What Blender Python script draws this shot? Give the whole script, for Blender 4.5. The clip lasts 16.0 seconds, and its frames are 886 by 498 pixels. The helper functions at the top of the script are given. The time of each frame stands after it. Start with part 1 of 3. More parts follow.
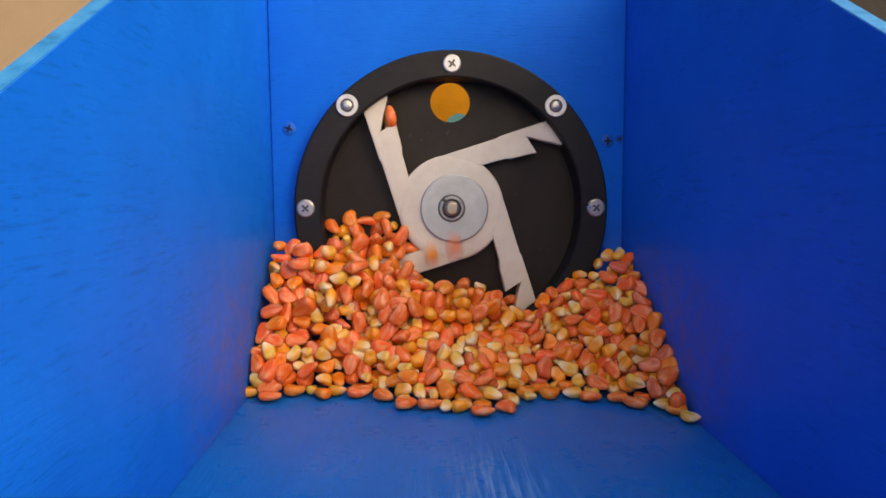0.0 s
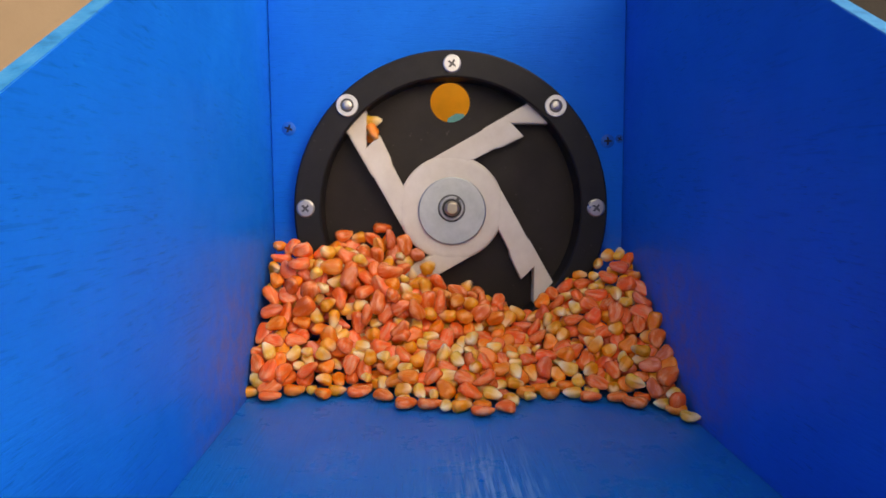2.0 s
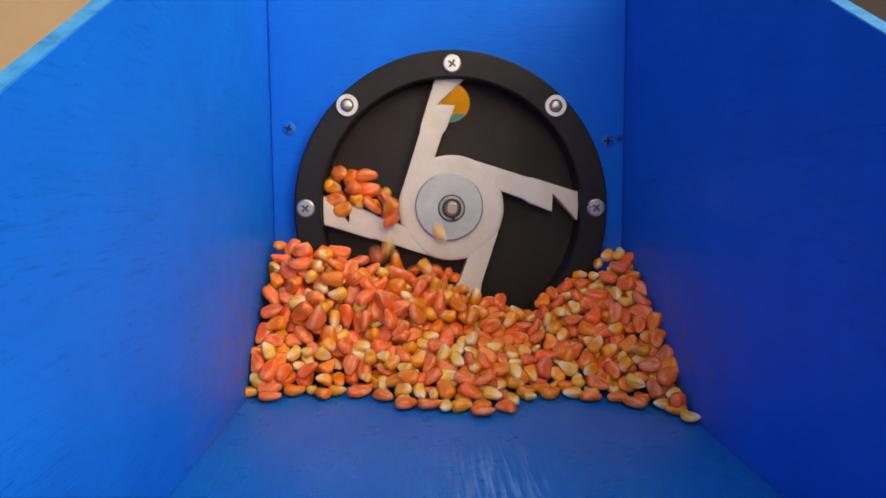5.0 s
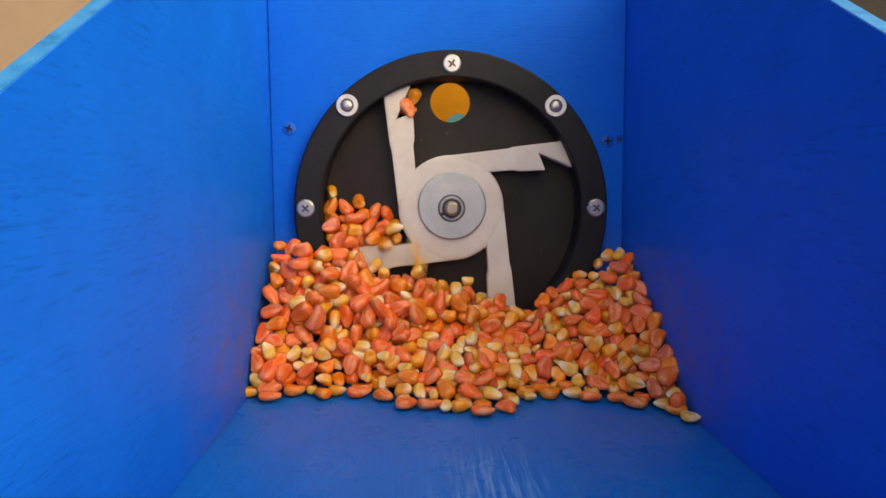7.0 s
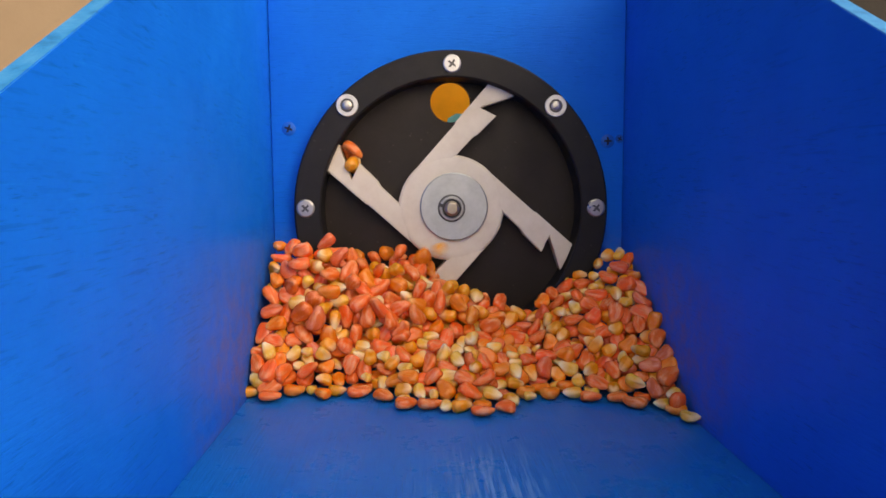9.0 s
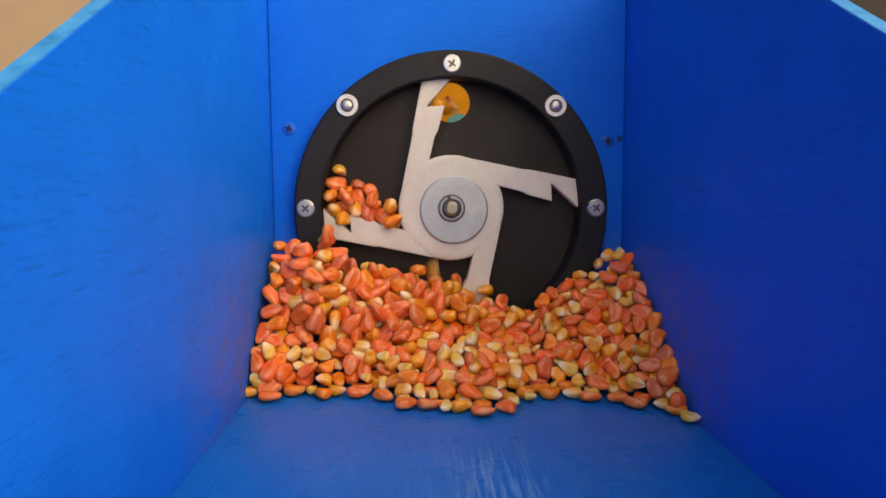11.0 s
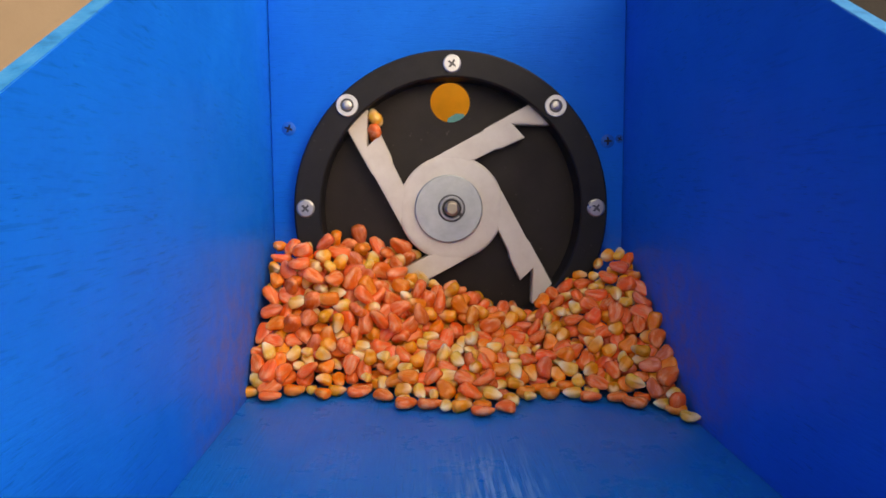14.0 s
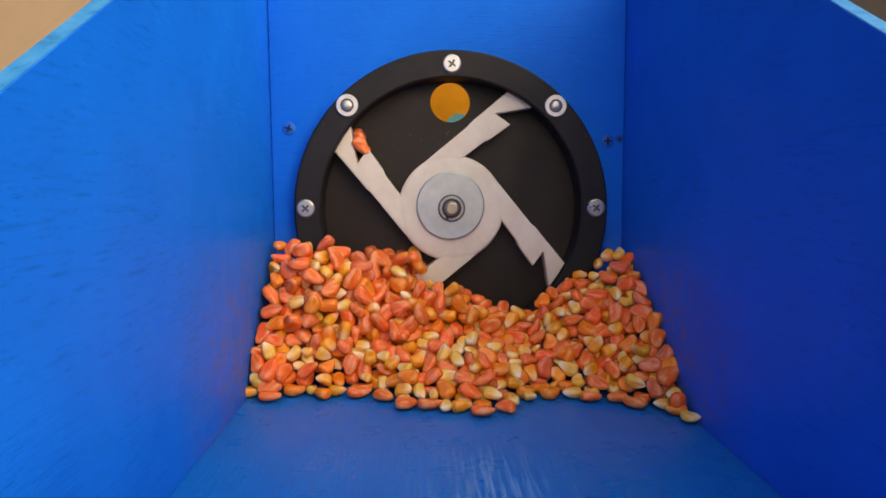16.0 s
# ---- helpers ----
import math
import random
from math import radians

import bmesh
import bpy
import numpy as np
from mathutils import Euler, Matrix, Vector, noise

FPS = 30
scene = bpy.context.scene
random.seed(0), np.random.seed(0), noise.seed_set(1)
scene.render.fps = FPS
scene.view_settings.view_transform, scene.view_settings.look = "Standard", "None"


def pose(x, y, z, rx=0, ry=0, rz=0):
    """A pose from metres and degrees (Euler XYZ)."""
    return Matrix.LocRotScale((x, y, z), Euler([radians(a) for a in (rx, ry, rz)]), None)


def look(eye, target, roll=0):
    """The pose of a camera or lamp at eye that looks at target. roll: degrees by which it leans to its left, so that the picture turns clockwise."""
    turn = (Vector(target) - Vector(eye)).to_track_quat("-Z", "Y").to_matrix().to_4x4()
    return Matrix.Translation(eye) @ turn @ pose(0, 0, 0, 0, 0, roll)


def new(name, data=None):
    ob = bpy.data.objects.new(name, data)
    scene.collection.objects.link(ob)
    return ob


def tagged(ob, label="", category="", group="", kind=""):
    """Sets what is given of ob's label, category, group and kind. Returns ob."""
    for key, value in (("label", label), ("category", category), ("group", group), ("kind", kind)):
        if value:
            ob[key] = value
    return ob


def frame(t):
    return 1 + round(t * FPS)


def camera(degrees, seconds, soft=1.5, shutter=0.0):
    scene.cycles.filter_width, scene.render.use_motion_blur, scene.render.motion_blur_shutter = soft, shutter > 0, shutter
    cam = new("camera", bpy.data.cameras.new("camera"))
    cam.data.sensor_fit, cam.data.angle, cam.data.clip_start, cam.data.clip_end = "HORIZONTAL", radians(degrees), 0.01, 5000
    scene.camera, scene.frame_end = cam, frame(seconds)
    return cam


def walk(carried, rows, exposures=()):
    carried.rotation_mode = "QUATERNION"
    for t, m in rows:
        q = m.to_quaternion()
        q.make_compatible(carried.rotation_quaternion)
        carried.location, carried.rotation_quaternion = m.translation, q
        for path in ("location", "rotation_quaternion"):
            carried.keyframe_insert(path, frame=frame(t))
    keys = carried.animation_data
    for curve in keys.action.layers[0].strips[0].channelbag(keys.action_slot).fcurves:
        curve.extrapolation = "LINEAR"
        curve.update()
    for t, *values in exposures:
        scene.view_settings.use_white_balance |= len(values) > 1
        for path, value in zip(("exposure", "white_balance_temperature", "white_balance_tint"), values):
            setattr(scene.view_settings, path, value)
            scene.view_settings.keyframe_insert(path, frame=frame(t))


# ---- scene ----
cam = camera(65.72, 16.0, soft=1.6, shutter=0.5)
MM = 0.001
EYE = Vector((-16.4, -362.2, 14.5)) * MM
POSE = look(EYE, EYE + Vector((0.03288, 0.99471, -0.09735)), -0.35)
walk(cam, [(0.0, POSE), (16.0, POSE)], exposures=[(0.0, 0.0, 6880, 16), (16.0, 0.0, 6880, 16)])

# ---- light: open sky, wide soft sun low before the hopper and to its right ----
SUN_DIR = Vector((0.65, -0.70, 0.30)).normalized()
world = bpy.data.worlds.new("sky")
scene.world = world
world.use_nodes = True
wn = world.node_tree.nodes
sky = wn.new("ShaderNodeTexSky")
sky.sky_type, sky.sun_disc = "NISHITA", False
sky.sun_elevation = math.asin(SUN_DIR.z)
sky.sun_rotation = math.atan2(SUN_DIR.x, SUN_DIR.y)
sky.dust_density, sky.air_density, sky.ozone_density = 6.0, 0.7, 0.2
wn["Background"].inputs["Strength"].default_value = 0.100
world.node_tree.links.new(sky.outputs[0], wn["Background"].inputs["Color"])
sun = new("sun", bpy.data.lights.new("sun", "SUN"))
sun.data.energy, sun.data.angle, sun.data.color = 4.35, radians(140), (1.0, 0.91, 0.77)
sun.matrix_basis = look(SUN_DIR * 3, (0, 0, 0))


# ---- materials ----
class Nodes:
    """A principled material and short ways to wire it."""

    def __init__(self, name, rough=0.5, metal=0.0, spec=0.5):
        self.m = bpy.data.materials.new(name)
        self.m.use_nodes = True
        self.t = self.m.node_tree
        self.p = self.t.nodes["Principled BSDF"]
        self.p.inputs["Roughness"].default_value = rough
        self.p.inputs["Metallic"].default_value = metal
        self.p.inputs["Specular IOR Level"].default_value = spec

    def add(self, kind, **values):
        n = self.t.nodes.new("ShaderNode" + kind)
        for k, v in values.items():
            n.inputs[k.replace("_", " ")].default_value = v
        return n

    def link(self, a, b):
        self.t.links.new(a, b)

    def coords(self, scale=(1, 1, 1), space="Object"):
        c, m = self.add("TexCoord"), self.add("Mapping")
        m.inputs["Scale"].default_value = scale
        self.link(c.outputs[space], m.inputs["Vector"])
        return m.outputs["Vector"]

    def noise(self, vector, scale, detail=4, rough=0.6):
        n = self.add("TexNoise", Scale=scale, Detail=detail, Roughness=rough)
        self.link(vector, n.inputs["Vector"])
        return n.outputs["Fac"]

    def ramp(self, fac, stops):
        n = self.add("ValToRGB")
        e = n.color_ramp.elements
        while len(e) < len(stops):
            e.new(0.5)
        for s, (pos, col) in zip(e, stops):
            s.position, s.color = pos, (*col, 1) if len(col) == 3 else col
        self.link(fac, n.inputs["Fac"])
        return n.outputs["Color"]

    def mix(self, fac, a, b, mode="MIX"):
        n = self.t.nodes.new("ShaderNodeMix")
        n.data_type, n.blend_type = "RGBA", mode
        for socket, v in ((n.inputs[0], fac), (n.inputs[6], a), (n.inputs[7], b)):
            if isinstance(v, (int, float)):
                socket.default_value = v
            elif isinstance(v, tuple):
                socket.default_value = (*v, 1)
            else:
                self.link(v, socket)
        return n.outputs[2]

    def bump(self, height, strength, distance):
        n = self.add("Bump", Strength=strength, Distance=distance)
        self.link(height, n.inputs["Height"])
        self.link(n.outputs["Normal"], self.p.inputs["Normal"])

    def color(self, c):
        if isinstance(c, tuple):
            self.p.inputs["Base Color"].default_value = (*c, 1)
        else:
            self.link(c, self.p.inputs["Base Color"])


def blue_paint(name, stretch, relief=0.55, spec=0.07, dimmed=1.0, gloss=0.28, green=1.0, streaked=False, dusted=0.72):
    """Gloss blue enamel brushed over plywood, the grain running along the squeezed axis."""
    n = Nodes(name, rough=0.36, spec=spec)
    v = n.coords(stretch)
    fine, grain = n.noise(v, 1300, 4, 0.65), n.noise(v, 300, 4, 0.6)
    broad = n.noise(n.coords((1, 1, 1)), 22, 4)
    # each board's base is scaled down, putting its shade into the paint colour
    col = n.ramp(broad, [(0.3, (0.0002, 0.130 * dimmed * green, 0.76 * dimmed)), (0.7, (0.0004, 0.152 * dimmed * green, 0.84 * dimmed))])
    pores = n.ramp(fine, [(0.34, (0.58, 0.58, 0.62)), (0.42, (1, 1, 1))])
    patch = n.ramp(n.noise(n.coords((1, 1, 1)), 35, 3), [(0.42, (0.08, 0.08, 0.08)), (0.66, (0.75, 0.75, 0.75))])
    # paler streaks: sheen off the raised grain, put into the colour
    ridge_sheen = n.ramp(n.noise(v, 800, 4, 0.7), [(0.60, (0, 0, 0)), (0.72, (0.5, 0.5, 0.5))])
    col = n.mix(n.mix(1.0, ridge_sheen, patch, "MULTIPLY"), col, (0.004, 0.26, 0.86))
    painted = n.mix(patch, col, n.mix(1.0, col, pores, "MULTIPLY"))
    # open grain: short dark dashes in drifts
    dash = n.noise(n.coords(tuple(c * (0.7 if c < 1 else 1) for c in stretch)), 1000, 3, 0.6)
    drift = n.ramp(n.noise(n.coords((1, 0.5, 1)), 28, 3), [(0.42, (0.03, 0.03, 0.03)), (0.66, (0.34, 0.34, 0.34))])
    cut = n.ramp(dash, [(0.33, (1, 1, 1)), (0.43, (0, 0, 0))])
    painted = n.mix(n.mix(1.0, cut, drift, "MULTIPLY"), painted, (0.0002, 0.055, 0.30))
    # corn dust rubbed onto the boards round the heap
    place = n.add("SeparateXYZ")
    n.link(n.coords((1, 1, 1)), place.inputs[0])
    back = n.add("MapRange", From_Min=-0.150, From_Max=-0.085)
    n.link(place.outputs[1], back.inputs["Value"])
    low = n.add("MapRange", From_Min=-0.004, From_Max=-0.050)
    n.link(place.outputs[2], low.inputs["Value"])
    dusty = n.add("Math")
    dusty.operation = "MULTIPLY"
    n.link(back.outputs[0], dusty.inputs[0])
    n.link(low.outputs[0], dusty.inputs[1])
    spots = n.ramp(n.noise(n.coords((1, 1, 1)), 130, 5, 0.7), [(0.40, (dusted * 0.1,) * 3), (0.72, (dusted,) * 3)])
    dust = n.mix(1.0, spots, dusty.outputs[0], "MULTIPLY")
    finish = n.mix(dust, painted, (0.20, 0.13, 0.28))
    n.color(pale_streaks(n, finish) if streaked else finish)
    n.link(n.ramp(n.noise(n.coords((1, 1, 1)), 60, 5, 0.7), [(0.3, (gloss,) * 3), (0.7, (gloss + 0.18,) * 3)]), n.p.inputs["Roughness"])
    n.bump(n.mix(0.5, n.mix(0.5, grain, dash), fine), relief, 0.0006)
    return n.m


def pale_streaks(n, base):
    """Pale streaks along the grain, in an oval on the floor board."""
    gap, size, far = (n.add("VectorMath") for _ in range(3))
    gap.operation, size.operation, far.operation = "SUBTRACT", "MULTIPLY", "LENGTH"
    gap.inputs[1].default_value = (0.006, -0.158, -0.080)
    size.inputs[1].default_value = (32, 20, 0)
    n.link(n.coords(), gap.inputs[0])
    n.link(gap.outputs[0], size.inputs[0])
    n.link(size.outputs[0], far.inputs[0])
    near = n.ramp(far.outputs["Value"], [(0.25, (1, 1, 1)), (1.0, (0, 0, 0))])
    streak = n.ramp(n.noise(n.coords((1, 0.06, 1)), 620, 3, 0.6), [(0.50, (0, 0, 0)), (0.66, (0.6, 0.6, 0.6))])
    return n.mix(n.mix(1.0, near, streak, "MULTIPLY"), base, (0.16, 0.36, 0.72))


def thin_paint():
    """Pale blue where the paint is thin on the sawn edges."""
    n = Nodes("thin_blue_paint", rough=0.6)
    v = n.coords((1, 1, 1))
    col = n.ramp(n.noise(v, 160, 5, 0.7), [(0.32, (0.01, 0.15, 0.42)), (0.46, (0.02, 0.26, 0.66)), (0.66, (0.06, 0.34, 0.74)), (0.82, (0.18, 0.44, 0.72))])
    n.color(col)
    n.bump(n.noise(v, 420, 4), 0.5, 0.0006)
    return n.m


def black_plastic(name, base, rough):
    n = Nodes(name, rough=rough, spec=0.26)
    v = n.coords()
    specks = n.ramp(n.noise(v, 300, 2, 0.5), [(0.71, (0, 0, 0)), (0.78, (0.22, 0.22, 0.22))])
    smudge = n.noise(v, 30, 5, 0.65)
    n.color(n.mix(specks, n.ramp(smudge, [(0.3, base), (0.75, tuple(c * 1.6 + 0.003 for c in base))]), (0.16, 0.14, 0.12)))
    n.link(n.ramp(n.noise(v, 45, 4), [(0.3, (rough - 0.1,) * 3), (0.7, (rough + 0.12,) * 3)]), n.p.inputs["Roughness"])
    n.bump(n.noise(v, 900, 3), 0.25, 0.0003)
    return n.m


def white_print():
    n = Nodes("white_plastic", rough=0.5, spec=0.4)
    v = n.coords()
    n.color(n.ramp(n.noise(v, 26, 5, 0.7), [(0.25, (0.60, 0.53, 0.41)), (0.6, (0.74, 0.69, 0.57)), (0.85, (0.80, 0.76, 0.67))]))
    n.bump(n.noise(n.coords((1, 6, 1)), 300, 3), 0.3, 0.0003)
    return n.m


def zinc(name, base, rough):
    n = Nodes(name, rough=rough, metal=0.85)
    v = n.coords()
    n.color(n.ramp(n.noise(v, 120, 4), [(0.3, tuple(c * 0.8 for c in base)), (0.7, base)]))
    n.link(n.ramp(n.noise(v, 260, 4, 0.7), [(0.3, (rough - 0.1,) * 3), (0.7, (rough + 0.12,) * 3)]), n.p.inputs["Roughness"])
    n.bump(n.noise(v, 700, 3), 0.2, 0.0002)
    return n.m


def corn_skin(name, body, streak, tip, tip_from, tip_to):
    """Kernel skin: body colour, pale streaks along the kernel, a paler floury tip; each kernel varies."""
    n = Nodes(name, rough=0.25, spec=0.6)
    c = n.add("Attribute")
    c.attribute_name = "local_place"
    sep = n.add("SeparateXYZ")
    n.link(c.outputs["Vector"], sep.inputs[0])
    info = n.add("ObjectInfo")
    isle = n.add("NewGeometry")
    rnd = n.add("Math")
    rnd.operation = "ADD"
    n.link(info.outputs["Random"], rnd.inputs[0])
    n.link(isle.outputs["Random Per Island"], rnd.inputs[1])
    off = n.add("Combine" + "XYZ")
    n.link(rnd.outputs[0], off.inputs[0])
    mp = n.add("Mapping")
    mp.inputs["Scale"].default_value = (1, 3.2, 2.6)
    n.link(c.outputs["Vector"], mp.inputs["Vector"])
    n.link(off.outputs[0], mp.inputs["Location"])
    veins = n.noise(mp.outputs[0], 150, 4, 0.55)
    vary = n.add("HueSaturation")
    sat = n.add("MapRange", From_Max=2.0, To_Min=0.80, To_Max=1.24)
    n.link(rnd.outputs[0], sat.inputs["Value"])
    n.link(sat.outputs[0], vary.inputs["Value"])
    hue = n.add("MapRange", From_Max=2.0, To_Min=0.514, To_Max=0.494)
    n.link(rnd.outputs[0], hue.inputs["Value"])
    n.link(hue.outputs[0], vary.inputs["Hue"])
    vary.inputs["Color"].default_value = (*body, 1)
    col = n.mix(n.ramp(veins, [(0.45, (0, 0, 0)), (0.70, (0.75, 0.75, 0.75))]), vary.outputs[0], streak)
    fade = n.add("MapRange", From_Min=tip_from * MM, From_Max=tip_to * MM)
    n.link(sep.outputs[0], fade.inputs["Value"])
    n.color(n.mix(fade.outputs[0], col, tip))
    n.p.inputs["Subsurface Weight"].default_value = 0.2
    n.p.inputs["Subsurface Radius"].default_value = (1.0, 0.4, 0.12)
    n.p.inputs["Subsurface Scale"].default_value = 1.2 * MM
    n.bump(veins, 0.7, 0.0009)
    return n.m


def plain_rough(name, a, b, scale, rough=0.8, bump=0.002):
    n = Nodes(name, rough=rough, spec=0.3)
    v = n.coords()
    n.color(n.ramp(n.noise(v, scale, 5, 0.65), [(0.3, a), (0.7, b)]))
    n.bump(n.noise(v, scale * 8, 4), 0.4, bump)
    return n.m


def translucent(name, base):
    """Thin plastic that lets part of the daylight through."""
    n = Nodes(name, rough=0.45)
    col = n.ramp(n.noise(n.coords(), 90, 4), [(0.3, tuple(c * 0.88 for c in base)), (0.7, base)])
    n.color(col)
    t, m = n.add("BsdfTranslucent"), n.add("MixShader", Fac=0.55)
    n.link(col, t.inputs["Color"])
    n.link(n.p.outputs[0], m.inputs[1])
    n.link(t.outputs[0], m.inputs[2])
    n.link(m.outputs[0], n.t.nodes["Material Output"].inputs["Surface"])
    return n.m


# one paint in three copies; back and floor carry shade in their colour
BLUE_SIDE = blue_paint("blue_paint_side", (1, 0.10, 1), 0.42, 0.035, 0.96, green=1.16)
BLUE_BACK = blue_paint("blue_paint_back", (0.12, 1, 1), 0.45, 0.05, 0.88, green=1.10)
BLUE_FLOOR = blue_paint("blue_paint_floor", (1, 0.045, 1), 0.8, 0.12, 0.74, 0.22, 1.55, streaked=True, dusted=0.12)
EDGE = thin_paint()
RING = black_plastic("black_ring_plastic", (0.0085, 0.0085, 0.0095), 0.55)
DISC = black_plastic("dark_disc_plastic", (0.0135, 0.0098, 0.0078), 0.5)
WHITE = white_print()
WASHER = zinc("zinc_washer", (0.50, 0.53, 0.52), 0.48)
SPRING = zinc("spring_steel", (0.42, 0.44, 0.45), 0.4)
BOLT = zinc("bolt_steel", (0.42, 0.37, 0.29), 0.34)
STEEL = zinc("steel", (0.55, 0.54, 0.50), 0.35)
DARK_STEEL = zinc("dark_steel", (0.12, 0.12, 0.12), 0.5)
SCREW = zinc("screw_head_zinc", (0.66, 0.67, 0.66), 0.45)
BLUE_SCREW = black_plastic("painted_screw", (0.0004, 0.085, 0.44), 0.5)
RECESS = black_plastic("screw_recess", (0.006, 0.010, 0.03), 0.7)
ORANGE = translucent("orange_plastic", (0.97, 0.54, 0.012))
TEAL = plain_rough("teal_plastic", (0.10, 0.36, 0.33), (0.16, 0.46, 0.42), 80, 0.5, 0.0002)
CORN = [
    corn_skin("corn_red", (0.87, 0.130, 0.016), (0.95, 0.44, 0.20), (0.88, 0.31, 0.09), 2.8, 6.0),
    corn_skin("corn_orange", (0.88, 0.195, 0.005), (0.93, 0.40, 0.08), (0.88, 0.44, 0.14), 2.4, 5.6),
    corn_skin("corn_yellow", (0.83, 0.29, 0.006), (0.90, 0.44, 0.05), (0.93, 0.70, 0.36), 0.4, 4.4),
    corn_skin("corn_cream", (0.87, 0.45, 0.045), (0.91, 0.62, 0.22), (0.93, 0.78, 0.48), -0.6, 4.0),
    corn_skin("corn_maroon", (0.72, 0.125, 0.034), (0.84, 0.34, 0.20), (0.74, 0.24, 0.11), 3.2, 6.2),
]


# ---- mesh helpers (all lengths in millimetres) ----
def part(name, bm, material, parent=None, label="", smooth=False):
    me = bpy.data.meshes.new(name)
    bmesh.ops.recalc_face_normals(bm, faces=bm.faces)
    bm.to_mesh(me)
    bm.free()
    me.transform(Matrix.Scale(MM, 4))
    me.materials.append(material)
    if smooth:
        me.shade_smooth()
        me.set_sharp_from_angle(angle=radians(smooth if smooth is not True else 40))
    ob = new(name, me)
    ob.parent = parent
    if label:
        tagged(ob, label)
    return ob


def empty(name, m=None):
    ob = new(name)
    ob.empty_display_size = 0.01
    if m:
        ob.matrix_basis = m
    return ob


def prism(outline, y0, y1, bevel=0.0, holes=()):
    """A solid from a closed outline in x and z, between two depths, with bevelled rims and round holes (x, z, radius)."""
    bm = bmesh.new()
    loops = [[bm.verts.new((x, y0, z)) for x, z in outline]]
    for hx, hz, hr in holes:
        loops.append([bm.verts.new((hx + hr * math.cos(a), y0, hz + hr * math.sin(a))) for a in (math.tau * i / 48 for i in range(48))])
    edges = [bm.edges.new((lp[i], lp[(i + 1) % len(lp)])) for lp in loops for i in range(len(lp))]
    if holes:
        bmesh.ops.triangle_fill(bm, edges=edges, use_beauty=True)
    else:
        bm.faces.new(loops[0])
    out = bmesh.ops.extrude_face_region(bm, geom=list(bm.faces))
    for v in (g for g in out["geom"] if isinstance(g, bmesh.types.BMVert)):
        v.co.y = y1
    bmesh.ops.recalc_face_normals(bm, faces=bm.faces)
    if bevel:
        rim = [e for e in bm.edges if len(e.link_faces) == 2 and e.calc_face_angle(0) > 1.2 and abs(e.verts[0].co.y - e.verts[1].co.y) < 1e-6]
        bmesh.ops.bevel(bm, geom=rim, offset=bevel, segments=2, affect="EDGES", clamp_overlap=True)
    return bm


def lathe(profile, seg=48, cx=0.0, cz=0.0):
    """Turned about the y axis: profile rows of (radius, y); radius 0 closes."""
    bm = bmesh.new()
    rows = []
    for r, y in profile:
        if r <= 0:
            rows.append([bm.verts.new((cx, y, cz))])
        else:
            rows.append([bm.verts.new((cx + r * math.cos(math.tau * i / seg), y, cz + r * math.sin(math.tau * i / seg))) for i in range(seg)])
    for a, b in zip(rows, rows[1:]):
        for i in range(seg):
            j = (i + 1) % seg
            f = [a[i % len(a)], a[j % len(a)], b[j % len(b)], b[i % len(b)]]
            f = list(dict.fromkeys(f))
            if len(f) > 2:
                bm.faces.new(f)
    return bm


def box(x0, x1, y0, y1, z0, z1, bevel=0.0):
    return prism([(x0, z0), (x1, z0), (x1, z1), (x0, z1)], y0, y1, bevel)


def side_board(x0, x1, outline, bevel):
    """A board standing in the y-z plane."""
    bm = prism([(-y, z) for y, z in outline], x0, x1, bevel)
    bmesh.ops.rotate(bm, verts=bm.verts, cent=(0, 0, 0), matrix=Matrix(((0, 1, 0), (-1, 0, 0), (0, 0, 1))))
    return bm


# ---- surroundings ----
XL, XR, ZF = -93.4, 91.6, -80.0
ground = part("ground", box(-900000, 900000, -900000, 900000, -1000, -900), plain_rough("packed_earth", (0.16, 0.11, 0.07), (0.25, 0.19, 0.13), 3, 0.9, 0.01))
tagged(ground, "brown packed earth yard around the bench", "ground", kind="structure")
wall_yard = part("wall_back", box(-4000, 260, 1500, 1700, -900, 640), plain_rough("tan_plaster", (0.33, 0.25, 0.165), (0.40, 0.31, 0.21), 2.5, 0.85, 0.004))
tagged(wall_yard, "tan plastered wall standing behind the bench", "wall", kind="structure")
DARK_WOOD = plain_rough("dark_wood", (0.005, 0.004, 0.0035), (0.012, 0.009, 0.007), 12, 0.6, 0.002)
wall_dark = part("wall_dark", box(262, 4200, 1500, 1650, -900, 620), DARK_WOOD)
tagged(wall_dark, "dark brown boarded wall beside the tan plaster", "wall", kind="structure")

bench = empty("work_bench")
tagged(bench, "plain wooden work bench carrying the blue hopper", "bench")
BENCH_WOOD = plain_rough("bench_wood", (0.20, 0.13, 0.07), (0.30, 0.20, 0.11), 14, 0.7, 0.001)
part("bench_top", box(-600, 600, -900, 420, -131, -91, 3), BENCH_WOOD, bench)
for lx in (-560, 560):
    for ly in (-860, 380):
        part("leg", box(lx - 30, lx + 30, ly - 30, ly + 30, -900, -131, 2), BENCH_WOOD, bench)

# ---- the blue plywood hopper ----
hopper = empty("seed_hopper")
tagged(hopper, "blue painted plywood seed hopper with open slanted top", "hopper")
# the sides run on out of view to y -330, lengthened to block low light
WALL_LINE = [(-330, -26.8), (-80.7, 120), (22, 120), (22, -91), (-330, -91)]


def side_panel(x0, x1, label):
    ob = part("side_panel", side_board(x0, x1, WALL_LINE, 0.2), BLUE_SIDE, hopper, label)
    ob.data.materials.append(EDGE)
    for f in ob.data.polygons:
        if f.normal.z > 0.4 and f.normal.y < 0.1:
            f.material_index = 1
    return ob


